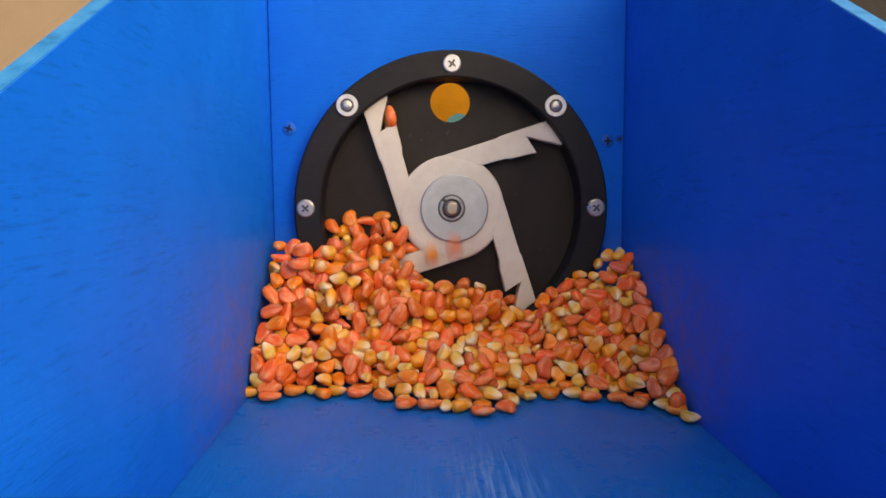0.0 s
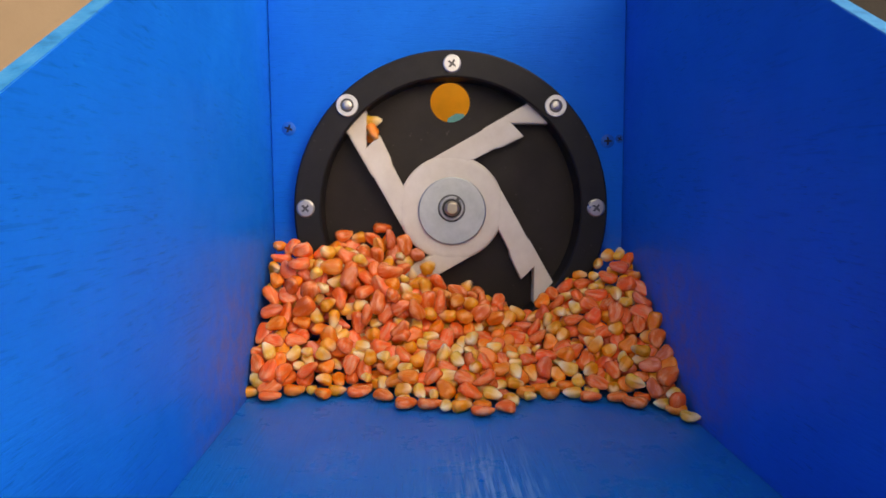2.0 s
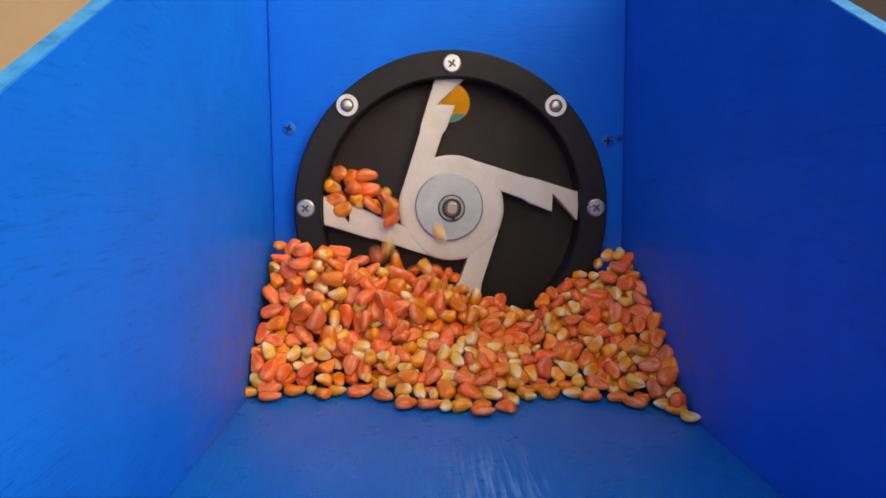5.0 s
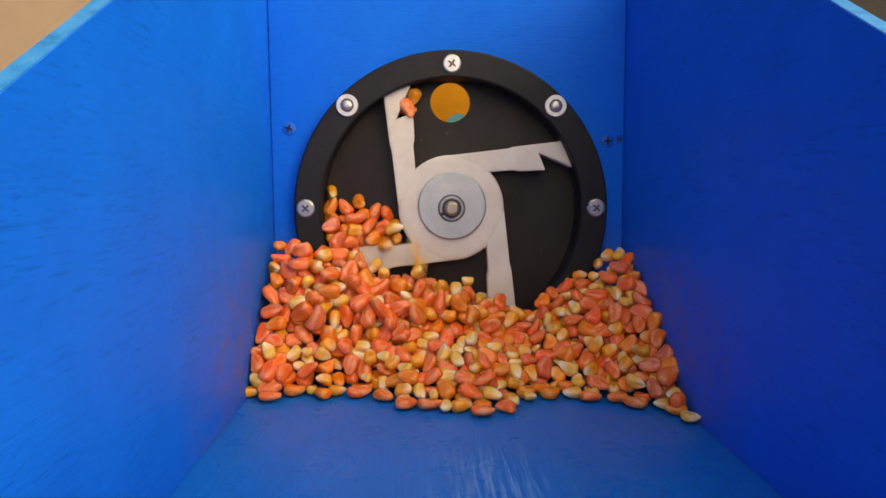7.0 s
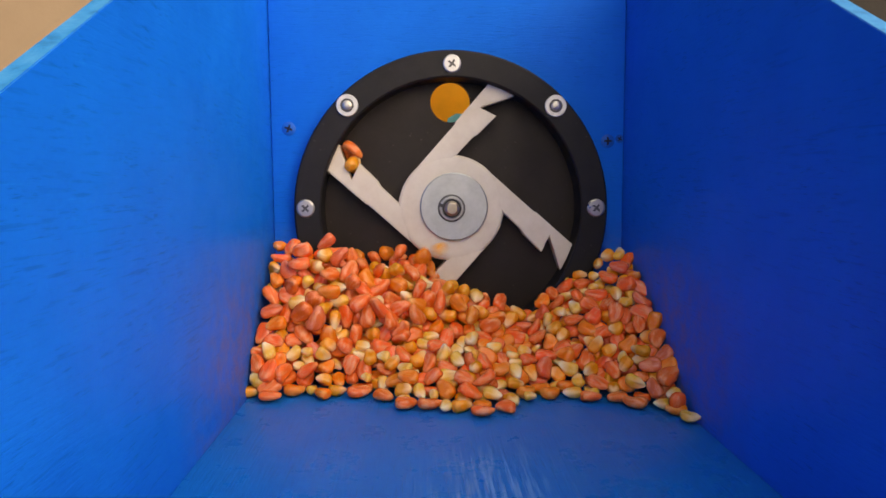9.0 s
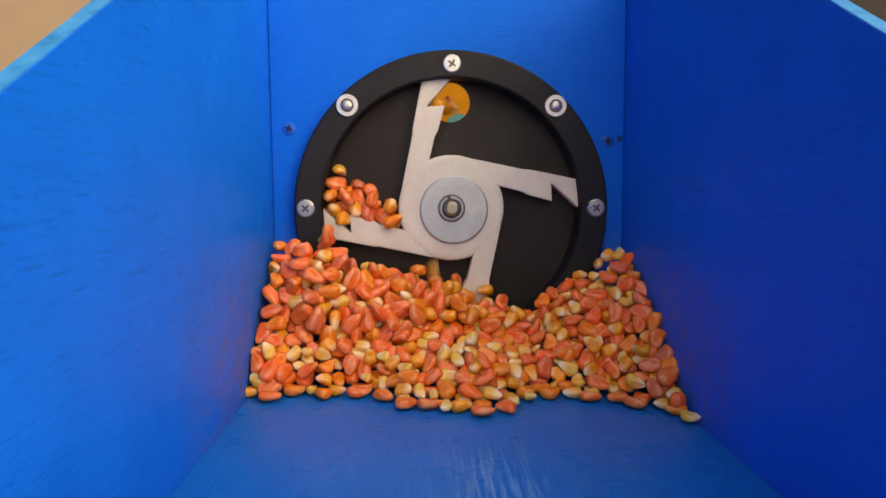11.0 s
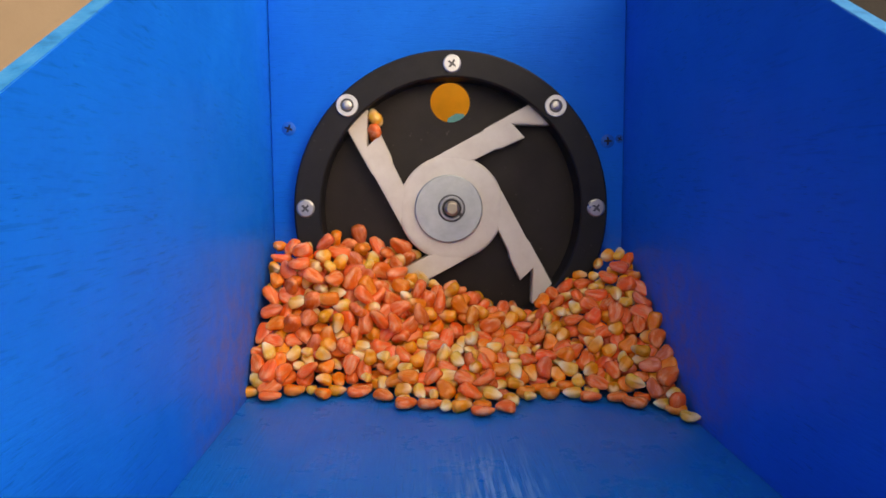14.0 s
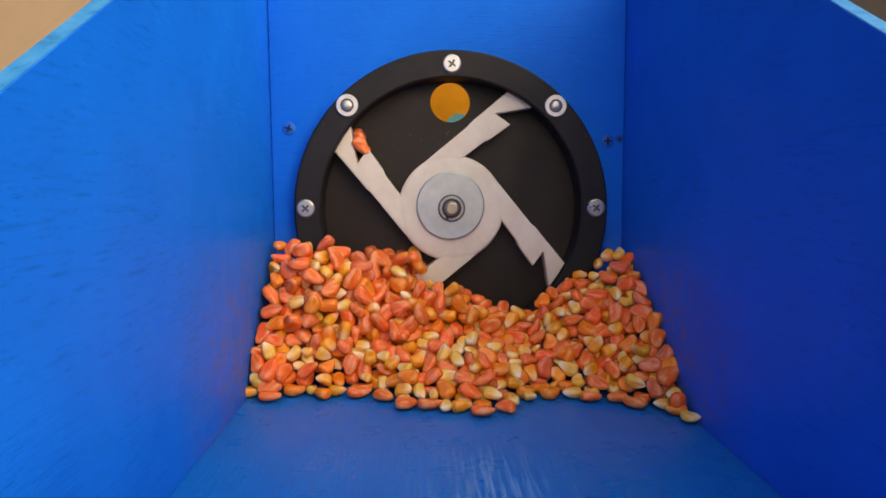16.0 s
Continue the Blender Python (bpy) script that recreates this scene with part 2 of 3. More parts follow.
side_panel(XL - 5.0, XL, "bright blue painted plywood side with pale sawn edge")
side_panel(XR, XR + 5.0, "shaded blue painted plywood side with pale sawn edge")
part("back_panel", prism([(XL + 0.4, -91), (XR - 0.4, -91), (XR - 0.4, 119.6), (XL + 0.4, 119.6)], 0, 12, 0.4, holes=[(0, 0, 69.5)]), BLUE_BACK, hopper)
# unseen board, added to shade the floor and the low left side
part("unseen_front_panel", box(XL + 0.4, XR - 0.4, -330, -318, -91, -32, 0.4), BLUE_BACK, hopper)
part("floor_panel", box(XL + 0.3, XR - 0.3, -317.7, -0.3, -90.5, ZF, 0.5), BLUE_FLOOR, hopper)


def cross_recess(name, parent, x, y, z, size, turn, material):
    """A cross slot standing a hair proud of the head."""
    bm = bmesh.new()
    for k in range(2):
        b = prism([(-size, -size * 0.22), (size, -size * 0.22), (size * 0.8, size * 0.22), (-size * 0.8, size * 0.22)], -0.12 - 0.05 * k, 0.3)
        bmesh.ops.rotate(b, verts=b.verts, cent=(0, 0, 0), matrix=Matrix.Rotation(radians(turn + 90 * k), 3, "Y"))
        me = bpy.data.meshes.new("tmp")
        b.to_mesh(me)
        b.free()
        bm.from_mesh(me)
        bpy.data.meshes.remove(me)
    bmesh.ops.translate(bm, verts=bm.verts, vec=(x, y, z))
    return part(name, bm, material, parent)


for x, z, r, turn in ((-84, 42.4, 3.6, 20), (82.7, 35.4, 3.6, 0), (89.0, 36.5, 2.2, 30)):
    s = part("wood_screw", lathe([(0, -0.7), (r * 0.75, -0.65), (r, -0.1), (r, 0.8)], 20, x, z), BLUE_SCREW, hopper, "blue painted countersunk screw head", smooth=35)
    cross_recess("slot", s, x, -0.7, z, r * 0.62, turn, RECESS)

# ---- black ring, disc and tube ----
housing = empty("metering_housing")
tagged(housing, "black plastic ring and disc housing screwed to blue panel", "seed meter")
part("ring", lathe([(67.4, 10), (67.4, -7.2), (68.2, -8), (80.1, -8), (81.1, -7), (81.1, -0.1), (69.0, -0.1), (69.0, 10), (67.4, 10)], 128), RING, housing, "thick black plastic ring", smooth=40)
part("disc", prism([(67.3 * math.cos(math.tau * i / 96), 67.3 * math.sin(math.tau * i / 96)) for i in range(96)], 8, 12, 0.0, holes=[(0.2, 56.7, 10.6)]), DISC, housing, "smudged dark disc with one round hole")
for ang, kind in ((90, "cross"), (135, "rivet"), (45, "rivet"), (180, "cross"), (0, "cross")):
    a = radians(ang - 0.3)
    rad = 74.0 if ang == 90 else 75.0
    x, z = rad * math.cos(a), rad * math.sin(a) + (1.0 if ang in (0, 180) else 0.0)
    if kind == "cross":
        s = part("screw", lathe([(0, -9.3), (3.9, -9.2), (4.5, -8.8), (4.7, -8.3), (4.7, -7.9)], 24, x, z), SCREW if ang == 90 else STEEL, housing, "zinc cross-head screw", smooth=20)
        cross_recess("slot", s, x, -9.25, z, 2.5, {90: 35, 180: 45, 0: 40}[ang], DARK_STEEL)
    else:
        s = part("washer", lathe([(2.0, -8.0), (5.6, -8.0), (5.6, -9.0), (5.3, -9.3), (2.0, -9.3)], 28, x, z), SCREW, housing, "pale zinc washer", smooth=35)
        part("collar", lathe([(2.4, -9.2), (3.4, -9.2), (3.4, -9.7), (2.4, -9.7)], 28, x, z), DARK_STEEL, s, "dark ring round the rivet", smooth=35)
        part("rivet_head", lathe([(0, -10.3), (1.5, -10.25), (2.2, -10.0), (2.6, -9.6), (2.6, -9.2)], 24, x, z), STEEL, s, "grey domed rivet head", smooth=50)

tube = empty("seed_chute")
tagged(tube, "orange translucent plastic seed chute behind the round hole", "seed chute")
for name, b in (("back_wall", box(-34, 34.4, 110, 111.5, -60, 132)), ("side_wall", box(-35.5, -34, 22.2, 111.5, -60, 40)),
                ("side_wall", box(34.4, 35.9, 22.2, 111.5, -60, 40)), ("bottom", box(-34, 34.4, 22.2, 110, -91, -58.5))):
    part(name, b, ORANGE, tube)
part("inlay", prism([(-1.5, 44.5), (6.5, 44.5), (9.5, 48.5), (7.5, 51.0), (3.5, 51.2), (1.0, 49.8), (-1.0, 48.6)], 12.6, 14.2, 0.4), TEAL, tube, "teal plastic edge inside the chute")

# ---- the white four-armed rotor ----
ARM_SHAPE = [(4, 27.5), (33.0, 28.0), (35.0, 28.6), (60.4, 29.2), (63.2, 22.0), (65.2, 15.0), (48.3, 24.2), (50.9, 15.1), (38.0, 15.6), (35.0, 16.6), (18.0, 16.8)]
AXIS_Z = 0.8
Y_FRONT, Y_BACK = -3.0, 7.0
rotor = empty("rotor")
tagged(rotor, "white plastic four-armed rotor with hooked arm tips", "rotor")
part("hub", lathe([(4.3, Y_BACK), (27.7, Y_BACK), (27.7, Y_FRONT + 1.6), (27.45, Y_FRONT + 0.9), (26.9, Y_FRONT + 0.4), (26.0, Y_FRONT + 0.12), (24.0, Y_FRONT), (4.3, Y_FRONT), (4.3, Y_BACK)], 80), WHITE, rotor, smooth=35)
for k in range(4):
    bm = prism(ARM_SHAPE, Y_FRONT + 0.12, Y_BACK - 0.05, 0.6)
    bmesh.ops.rotate(bm, verts=bm.verts, cent=(0, 0, 0), matrix=Matrix.Rotation(radians(-90 * k), 3, "Y"))
    part("arm", bm, WHITE, rotor, smooth=30)
part("washer", lathe([(4.2, Y_FRONT - 0.05), (17.6, Y_FRONT - 0.05), (17.7, Y_FRONT - 1.5), (17.1, Y_FRONT - 1.9), (4.2, Y_FRONT - 1.9), (4.2, Y_FRONT - 0.05)], 72, 1.44, -0.42), WASHER, rotor, "large galvanised steel washer", smooth=18)
spring = lathe([(4.9, Y_FRONT - 1.95), (6.3, Y_FRONT - 1.95), (6.4, Y_FRONT - 2.3), (6.4, Y_FRONT - 3.4), (6.0, Y_FRONT - 3.8), (5.2, Y_FRONT - 3.8), (4.9, Y_FRONT - 3.5), (4.9, Y_FRONT - 1.95)], 40)
gap = [f for f in spring.faces if abs(math.degrees(math.atan2(f.calc_center_median().z, f.calc_center_median().x)) - 118) < 9]
bmesh.ops.delete(spring, geom=gap, context="FACES")
bmesh.ops.holes_fill(spring, edges=[e for e in spring.edges if e.is_boundary], sides=0)
part("spring_washer", spring, SPRING, rotor, "split steel spring washer", smooth=30)
part("seat_ring", lathe([(3.8, Y_FRONT - 1.92), (7.2, Y_FRONT - 1.92), (7.2, Y_FRONT - 2.15), (3.8, Y_FRONT - 2.15)], 40), DARK_STEEL, rotor, "dark flat ring under the spring washer", smooth=30)
thread = [(0, -12.6), (2.5, -12.6), (3.3, -12.2), (3.9, -11.4)]
for k in range(9):
    thread += [(3.55, -11.0 + 0.8 * k), (3.9, -10.6 + 0.8 * k)]
part("bolt", lathe(thread + [(3.9, 7.0)], 28), BOLT, rotor, "worn threaded bolt end", smooth=20)

# turn of the rotor: seconds and degrees of the arms' slope
TURN = [(0.0, 16.3), (0.5, -1.1), (1.0, -18.8), (1.5, -39.1), (2.0, -62.2), (2.5, -90.0), (3.0, -114.0), (3.5, -137.7), (4.0, -159.0), (4.2, -169.0),
        (6.3, -246.3), (6.5, -252.9), (7.0, -264.8), (7.5, -276.5), (8.0, -287.8), (8.5, -301.2), (9.0, -312.8), (9.2, -316.9), (11.3, -383.0),
        (12.0, -411.9), (12.5, -440.2), (13.0, -463.6), (13.5, -487.5), (14.0, -513.0), (14.5, -534.8), (15.0, -554.0), (15.5, -573.4), (16.0, -592.1)]


def smooth_turn(t):
    """The rotor's angle at t, by a cubic through the rows."""
    ts, an = [r[0] for r in TURN], [r[1] for r in TURN]
    if t <= 0:
        return an[0] - 34.0 * t
    i = min(max(int(np.searchsorted(ts, t, "right")) - 1, 0), len(ts) - 2)

    def slope(k):
        a, b = max(k - 1, 0), min(k + 1, len(ts) - 1)
        return (an[b] - an[a]) / (ts[b] - ts[a])

    h = ts[i + 1] - ts[i]
    s = (t - ts[i]) / h
    return ((2 * s**3 - 3 * s**2 + 1) * an[i] + (s**3 - 2 * s**2 + s) * h * slope(i)
            + (3 * s**2 - 2 * s**3) * an[i + 1] + (s**3 - s**2) * h * slope(i + 1))


# ---- corn ----
def keep_local(me, places):
    """Stores each kernel's own coordinates, so that joined kernels keep their grain."""
    local = me.attributes.new("local_place", "FLOAT_VECTOR", "POINT")
    local.data.foreach_set("vector", [c for v in places for c in v])


def kernel_mesh(name, length, width, thick, blunt, material, bend=0.0, seed=0):
    """A kernel along x, tip at +x: broad dented crown, flattened body, a germ groove on one face, pointed tip."""
    rows = [(-0.485, 0.0, 0.0), (-0.48, 0.24, 0.25), (-0.45, 0.50, 0.52), (-0.38, 0.77, 0.79), (-0.26, 0.95, 0.96), (-0.11, 1.0, 1.0), (0.02, 0.94, 0.97),
            (0.16, 0.81, 0.88), (0.29, 0.61, 0.70), (0.40, 0.40, 0.50), (0.47, 0.25, 0.32), (0.505, 0.13, 0.15), (0.515, 0.0, 0.0)]
    seg, bm = 16, bmesh.new()
    rings = []
    for s, w, t in rows:
        w, t = w ** blunt, t ** blunt
        x, off = s * length, bend * (s * 2) ** 2
        if w == 0:
            rings.append([bm.verts.new((x, 0, off))])
            continue
        ring = []
        for i in range(seg):
            a = math.tau * i / seg
            groove = math.exp(-((math.cos(a) / 0.42) ** 2)) * min(max((s + 0.32) / 0.3, 0), 1) if math.sin(a) > 0 else 0.0
            crease = math.exp(-((math.cos(a + 0.5) / 0.30) ** 2)) if math.sin(a) < 0 else 0.0
            lump = 1 + 0.17 * noise.noise(Vector((s * 3 + seed * 7.3, math.cos(a) * 1.2, math.sin(a) * 1.2 + seed)))
            lump += 0.07 * noise.noise(Vector((s * 7 + seed * 3.1, math.cos(a) * 2.6, math.sin(a) * 2.6 + seed)))
            skew = 0.07 * width * math.sin(s * 5 + seed)
            ring.append(bm.verts.new((x, 0.5 * width * w * math.cos(a) * lump + skew,
                                      off + 0.5 * thick * t * math.sin(a) * (1 - 0.46 * groove - 0.16 * crease) * lump)))
        rings.append(ring)
    for a, b in zip(rings, rings[1:]):
        for i in range(seg):
            j = (i + 1) % seg
            f = list(dict.fromkeys([a[i % len(a)], a[j % len(a)], b[j % len(b)], b[i % len(b)]]))
            bm.faces.new(f)
    bmesh.ops.recalc_face_normals(bm, faces=bm.faces)
    me = bpy.data.meshes.new(name)
    bm.to_mesh(me)
    bm.free()
    me.transform(Matrix.Scale(MM, 4))
    me.materials.append(material)
    me.shade_smooth()
    keep_local(me, [v.co for v in me.vertices])
    return me


# colour index, share, length, width, thickness, bluntness, bend
KINDS = [(0, 0.15, 10.9, 7.6, 5.3, 0.70, 0.4), (0, 0.15, 9.8, 7.6, 5.5, 0.62, -0.3), (0, 0.14, 10.6, 6.8, 5.2, 0.78, 0.5), (1, 0.14, 9.2, 7.2, 5.7, 0.68, 0.3), (4, 0.08, 10.2, 7.5, 5.5, 0.66, 0.3),
         (2, 0.08, 8.8, 6.7, 5.6, 0.88, 0.0), (2, 0.07, 7.6, 6.8, 6.2, 0.66, 0.0), (3, 0.065, 9.0, 6.5, 5.2, 0.96, 0.4), (3, 0.04, 7.6, 6.2, 5.0, 0.85, 0.0), (3, 0.022, 5.8, 5.0, 4.4, 0.75, 0.0)]
LABELS = ["orange-red dried corn kernel lying in the heap", "orange dried corn kernel lying in the heap", "yellow dried corn kernel with a pale tip",
          "cream dried corn kernel with a pointed tip", "dull maroon dried corn kernel lying in the heap"]
KINDS = [k for k in KINDS for _ in range(3)]
MESHES = [kernel_mesh("corn_kernel", k[2], k[3], k[4], k[5], CORN[k[0]], k[6], i) for i, k in enumerate(KINDS)]
rng = np.random.default_rng(7)


SHARES = np.array([k[1] for k in KINDS])
CORNER_SHADE = np.array([3.5 if k[0] == 4 else 1.0 for k in KINDS])


def pick_kind(x=0.0, y=-80.0):
    """A kernel kind by its share; dull red ones gather in the far corner of the heap, putting its shade into their
    colour.
    """
    share = SHARES * (CORNER_SHADE if x < -55 and y > -48 else 1.0)
    return int(rng.choice(len(KINDS), p=share / share.sum()))


def add_kernel(kind, m, size=1.0):
    ob = new("corn_kernel", MESHES[kind])
    ob.matrix_basis = m @ Matrix.Scale(size * rng.uniform(0.86, 1.06), 4)
    tagged(ob, LABELS[KINDS[kind][0]], "corn kernel", "corn in the hopper")
    return ob


def interp(x, xs, ys):
    return float(np.interp(x, xs, ys))


def crest(x):
    """Height of the heap's back edge across the hopper."""
    return interp(x, (-93, -78, -66, -56, -30, 0, 20, 34, 46, 58, 70, 80, 92), (-14, -15, -18, -27, -37, -45, -53, -56, -44, -34, -31, -21.5, -19))


def toe(x):
    return 2.5 * math.sin(x * 0.55) * math.sin(x * 0.21 + 1) + interp(x, (-93, -66, -43, -22, 7, 30, 46, 64, 80, 92), (-71, -66, -66, -83, -92, -78, -70, -79, -92, -102))


CREST_Y = -15.0


def heap(x, y):
    """Height of the heap over the hopper."""
    zc, yt = crest(x), toe(x)
    if y >= CREST_Y:
        return zc
    s = (CREST_Y - y) / (CREST_Y - yt)
    return ZF + (zc - ZF) * (1 - s) + 6.0 * math.sin(math.pi * min(max(s, 0), 1)) if s < 1 else -999


def heap_normal(x, y):
    a, b = heap(x, y - 1.5), heap(x, y + 1.5)
    if a < -500 or b < -500:
        return Vector((0, 0, 1))
    c, d = heap(x - 4, y), heap(x + 4, y)
    dx = (d - c) / 8 if min(c, d) > -500 else 0
    return Vector((-dx, -(b - a) / 3, 1)).normalized()


def lying(p, normal, tilt, roll=0.3):
    """A kernel pose on a surface, turned at random and tipped a little."""
    up = (normal + Vector(rng.normal(0, tilt, 3))).normalized()
    q = Vector((0, 0, 1)).rotation_difference(up)
    return Matrix.LocRotScale(Vector(p) * MM, q @ Euler((rng.normal(0, roll), 0, rng.uniform(0, math.tau))).to_quaternion(), None)


# the kernels that lie singly along the heap's foot: x, y, colour, turn
FRONT_ROW = [(-92, -64, 2, 20), (-82, -71, 0, 5), (-73, -63, 1, 15), (-65, -62, 3, 80), (-54, -64, 2, 10), (-43, -61, 0, 160), (-33, -72, 0, -30), (-23, -83, 0, 10), (-13, -85, 0, 5), (-0, -88, 2, 25), (8, -95, 0, 0), (18, -90, 0, 170), (30, -77, 3, 0), (44, -62, 3, 60), (49, -73, 3, 200), (56, -78, 0, 5), (67, -80, 0, 178), (77, -81, 0, 95), (83, -90, 3, 185), (88, -106, 3, -35)]


def lobes(kind, m):
    """Three balls along a kernel that stand for its body: places and radius, in millimetres."""
    length, width, thick = KINDS[kind][2:5]
    half, rad = max(0.5 * (length - width) + 0.7, 0.4), 0.47 * (0.6 * width + 0.4 * thick)
    at, along = m.translation / MM, m.to_3x3() @ Vector((1, 0, 0))
    return [(*(at + along * half * k), rad) for k in (-1, 0, 1)]


PACKED = [ball for x, y, colour, turn in FRONT_ROW for ball in lobes(0, pose(x * MM, y * MM, (ZF + 2.9) * MM, 0, 0, turn))]


def scatter(depth, tight, tries, highest=0.0):
    """Kernels a depth under the heap's surface that share no room with those already lying: kind and pose."""
    got = []
    balls = np.array(PACKED)
    for _ in range(tries):
        x, y = rng.uniform(XL + 3.4, XR - 3.4), rng.uniform(-108, CREST_Y + 4)
        h = heap(x, y)
        if h < ZF:
            continue
        n = heap_normal(x, y)
        h += 1.6 * noise.noise(Vector((x * 0.07, y * 0.07, 2.5)))
        p = np.array((x, y, h)) - np.array(n) * depth
        if (depth > 4 and h - ZF < depth + 3) or p[1] > -12.5 or h > highest:
            continue
        p[2] = max(p[2], ZF + 2.9)
        if np.min(((balls[:, :3] - p) ** 2).sum(1)) < 14:
            continue
        flat = p[2] < ZF + 5
        kind = pick_kind(x, y)
        m = lying(p, Vector((0, 0, 1)) if flat else n, 0.06 if flat else 0.30, 0.1 if flat else 0.4)
        mine = np.array(lobes(kind, m))
        if abs(mine[:, 0]).max() > 90.5 or mine[:, 1].max() > -10:
            continue
        d = np.sqrt(((balls[:, None, :3] - mine[None, :, :3]) ** 2).sum(2))
        if (d < tight * (balls[:, None, 3] + mine[None, :, 3])).any():
            continue
        balls = np.vstack([balls, mine])
        got.append((kind, m))
    PACKED[:] = [tuple(b) for b in balls]
    return got


verts, faces, mats, local = [], [], [], []


def bury(kind, m):
    """Adds a kernel to the joined bed."""
    m = m @ Matrix.Scale(rng.uniform(0.86, 1.06), 4)
    base = len(verts)
    verts.extend(tuple(m @ v.co) for v in MESHES[kind].vertices)
    local.extend(tuple(v.co) for v in MESHES[kind].vertices)
    faces.extend(tuple(base + i for i in f.vertices) for f in MESHES[kind].polygons)
    mats.extend([KINDS[kind][0]] * len(MESHES[kind].polygons))


for i, (x, y, colour, turn) in enumerate(FRONT_ROW):
    alike = [k for k in range(len(KINDS)) if KINDS[k][0] == colour]
    add_kernel(alike[(i * 2) % len(alike)], pose(x * MM, y * MM, (ZF + 2.9) * MM, rng.normal(0, 9), 0, turn))
tip_x, tip_y = FRONT_ROW[-1][:2]
add_kernel(2, pose((tip_x - 1.5) * MM, (tip_y + 9) * MM, (ZF + 5.0) * MM, 0, 78, 95))
# the second and third rows, which lean on the first
for back, up in ((6.2, 6.4), (11.5, 11.0)):
    for (xa, ya, _, _), (xb, yb, _, _) in zip(FRONT_ROW, FRONT_ROW[1:]):
        for share in ((0.5,) if back < 8 else (0.15, 0.65)):
            x, y = xa + (xb - xa) * share + rng.uniform(-1, 1), max(ya, yb) + back + rng.uniform(-1, 1)
            if abs(x) > 87:
                continue
            kind = pick_kind(x, y)
            m = lying((x, y, ZF + up + rng.uniform(-0.7, 0.7)), Vector((0, -0.55, 0.83)), 0.22, 0.3)
            mine = np.array(lobes(kind, m))
            every = np.array(PACKED)
            d = np.sqrt(((every[:, None, :3] - mine[None, :, :3]) ** 2).sum(2))
            if (d < 0.66 * (every[:, None, 3] + mine[None, :, 3])).any():
                continue
            PACKED.extend(tuple(b) for b in mine)
            add_kernel(kind, m)
top_layer = []
for kind, m in scatter(2.3, 0.88, 16000):
    top_layer.append(tuple(m.translation / MM))
    if top_layer[-1][1] < -62:
        add_kernel(kind, m)
    else:
        bury(kind, m)
for depth, tight in ((3.0, 0.76), (-0.6, 0.76), (2.0, 0.66), (4.6, 0.62)):
    for kind, m in scatter(depth, tight, 11000, ZF + 22):
        (add_kernel if m.translation.y < -0.068 else bury)(kind, m)
top_layer = np.array(top_layer)

# kernels deeper in the heap, past counting
for depth, tight in ((3.9, 0.80), (5.8, 0.76), (8.5, 0.72), (11.5, 0.72)):
    for kind, m in scatter(depth, tight, 7000):
        bury(kind, m)
me = bpy.data.meshes.new("corn_bed")
me.from_pydata(verts, [], faces)
keep_local(me, local)
for c in CORN:
    me.materials.append(c)
me.polygons.foreach_set("material_index", mats)
me.shade_smooth()
bed = new("corn_bed", me)
tagged(bed, "mixed orange and cream corn filling the heap below", "corn", kind="stuff")


# ---- loose corn stirred by the rotor: worked out once, step by step, then keyed ----
STEP, EACH = 1 / 150, 10
GRAVITY = np.array((0.0, 0.40, -0.92)) * 9810.0
R_RING, Z_HOLE = 67.4, 56.7


def arm_distance(px, pz):
    """Signed distance to the rotor's outline in its own plane, and the way out."""
    best = np.hypot(px, pz) - 27.7
    rho = np.maximum(np.hypot(px, pz), 1e-6)
    gx, gz = px / rho, pz / rho
    shape = np.array(ARM_SHAPE)
    nxt = np.roll(shape, -1, axis=0)
    for k in range(4):
        c, s = math.cos(k * math.pi / 2), math.sin(k * math.pi / 2)
        ux, uz = c * px + s * pz, -s * px + c * pz
        e = nxt - shape
        wx, wz = ux[:, None] - shape[:, 0], uz[:, None] - shape[:, 1]
        f = np.clip((wx * e[:, 0] + wz * e[:, 1]) / (e**2).sum(1), 0, 1)
        dx, dz = wx - f * e[:, 0], wz - f * e[:, 1]
        d2 = dx**2 + dz**2
        i = np.argmin(d2, 1)
        rows = np.arange(len(px))
        d = np.sqrt(d2[rows, i]) + 1e-9
        up = shape[:, 1] > uz[:, None]
        nup = nxt[:, 1] > uz[:, None]
        with np.errstate(divide="ignore", invalid="ignore"):
            cross = (up != nup) & (ux[:, None] < (nxt[:, 0] - shape[:, 0]) * (uz[:, None] - shape[:, 1]) / (nxt[:, 1] - shape[:, 1]) + shape[:, 0])
        sign = np.where(cross.sum(1) % 2 == 1, -1.0, 1.0)
        vx, vz = sign * dx[rows, i] / d, sign * dz[rows, i] / d
        near = sign * d < best
        best = np.where(near, sign * d, best)
        gx = np.where(near, c * vx - s * vz, gx)
        gz = np.where(near, s * vx + c * vz, gz)
    return best, gx, gz


def fill():
    """Where the loose kernels start: a slack lattice in the ring and just before it."""
    got = []
    for y in (4.2, -3.4, -11.0):
        for ix in range(-9, 7):
            for iz in range(-11, 3):
                x, z = ix * 7.7 + rng.uniform(-0.8, 0.8), iz * 7.5 + 3 + rng.uniform(-0.8, 0.8)
                level = interp(x, FILL_X, FILL_Z)
                if z > level - (9 if y < -8 else 0) or (y > -8 and math.hypot(x, z) > 62) or z < -75 or abs(x) > 68 or (y < -8 and (x > 46 or x < -56)):
                    continue
                got.append((x, y + rng.uniform(-0.5, 0.5), z))
    return np.array(got)


FILL_X, FILL_Z = (-70, -45, -20, 5, 30, 46), (12, 12, 1, -14, -40, -47)


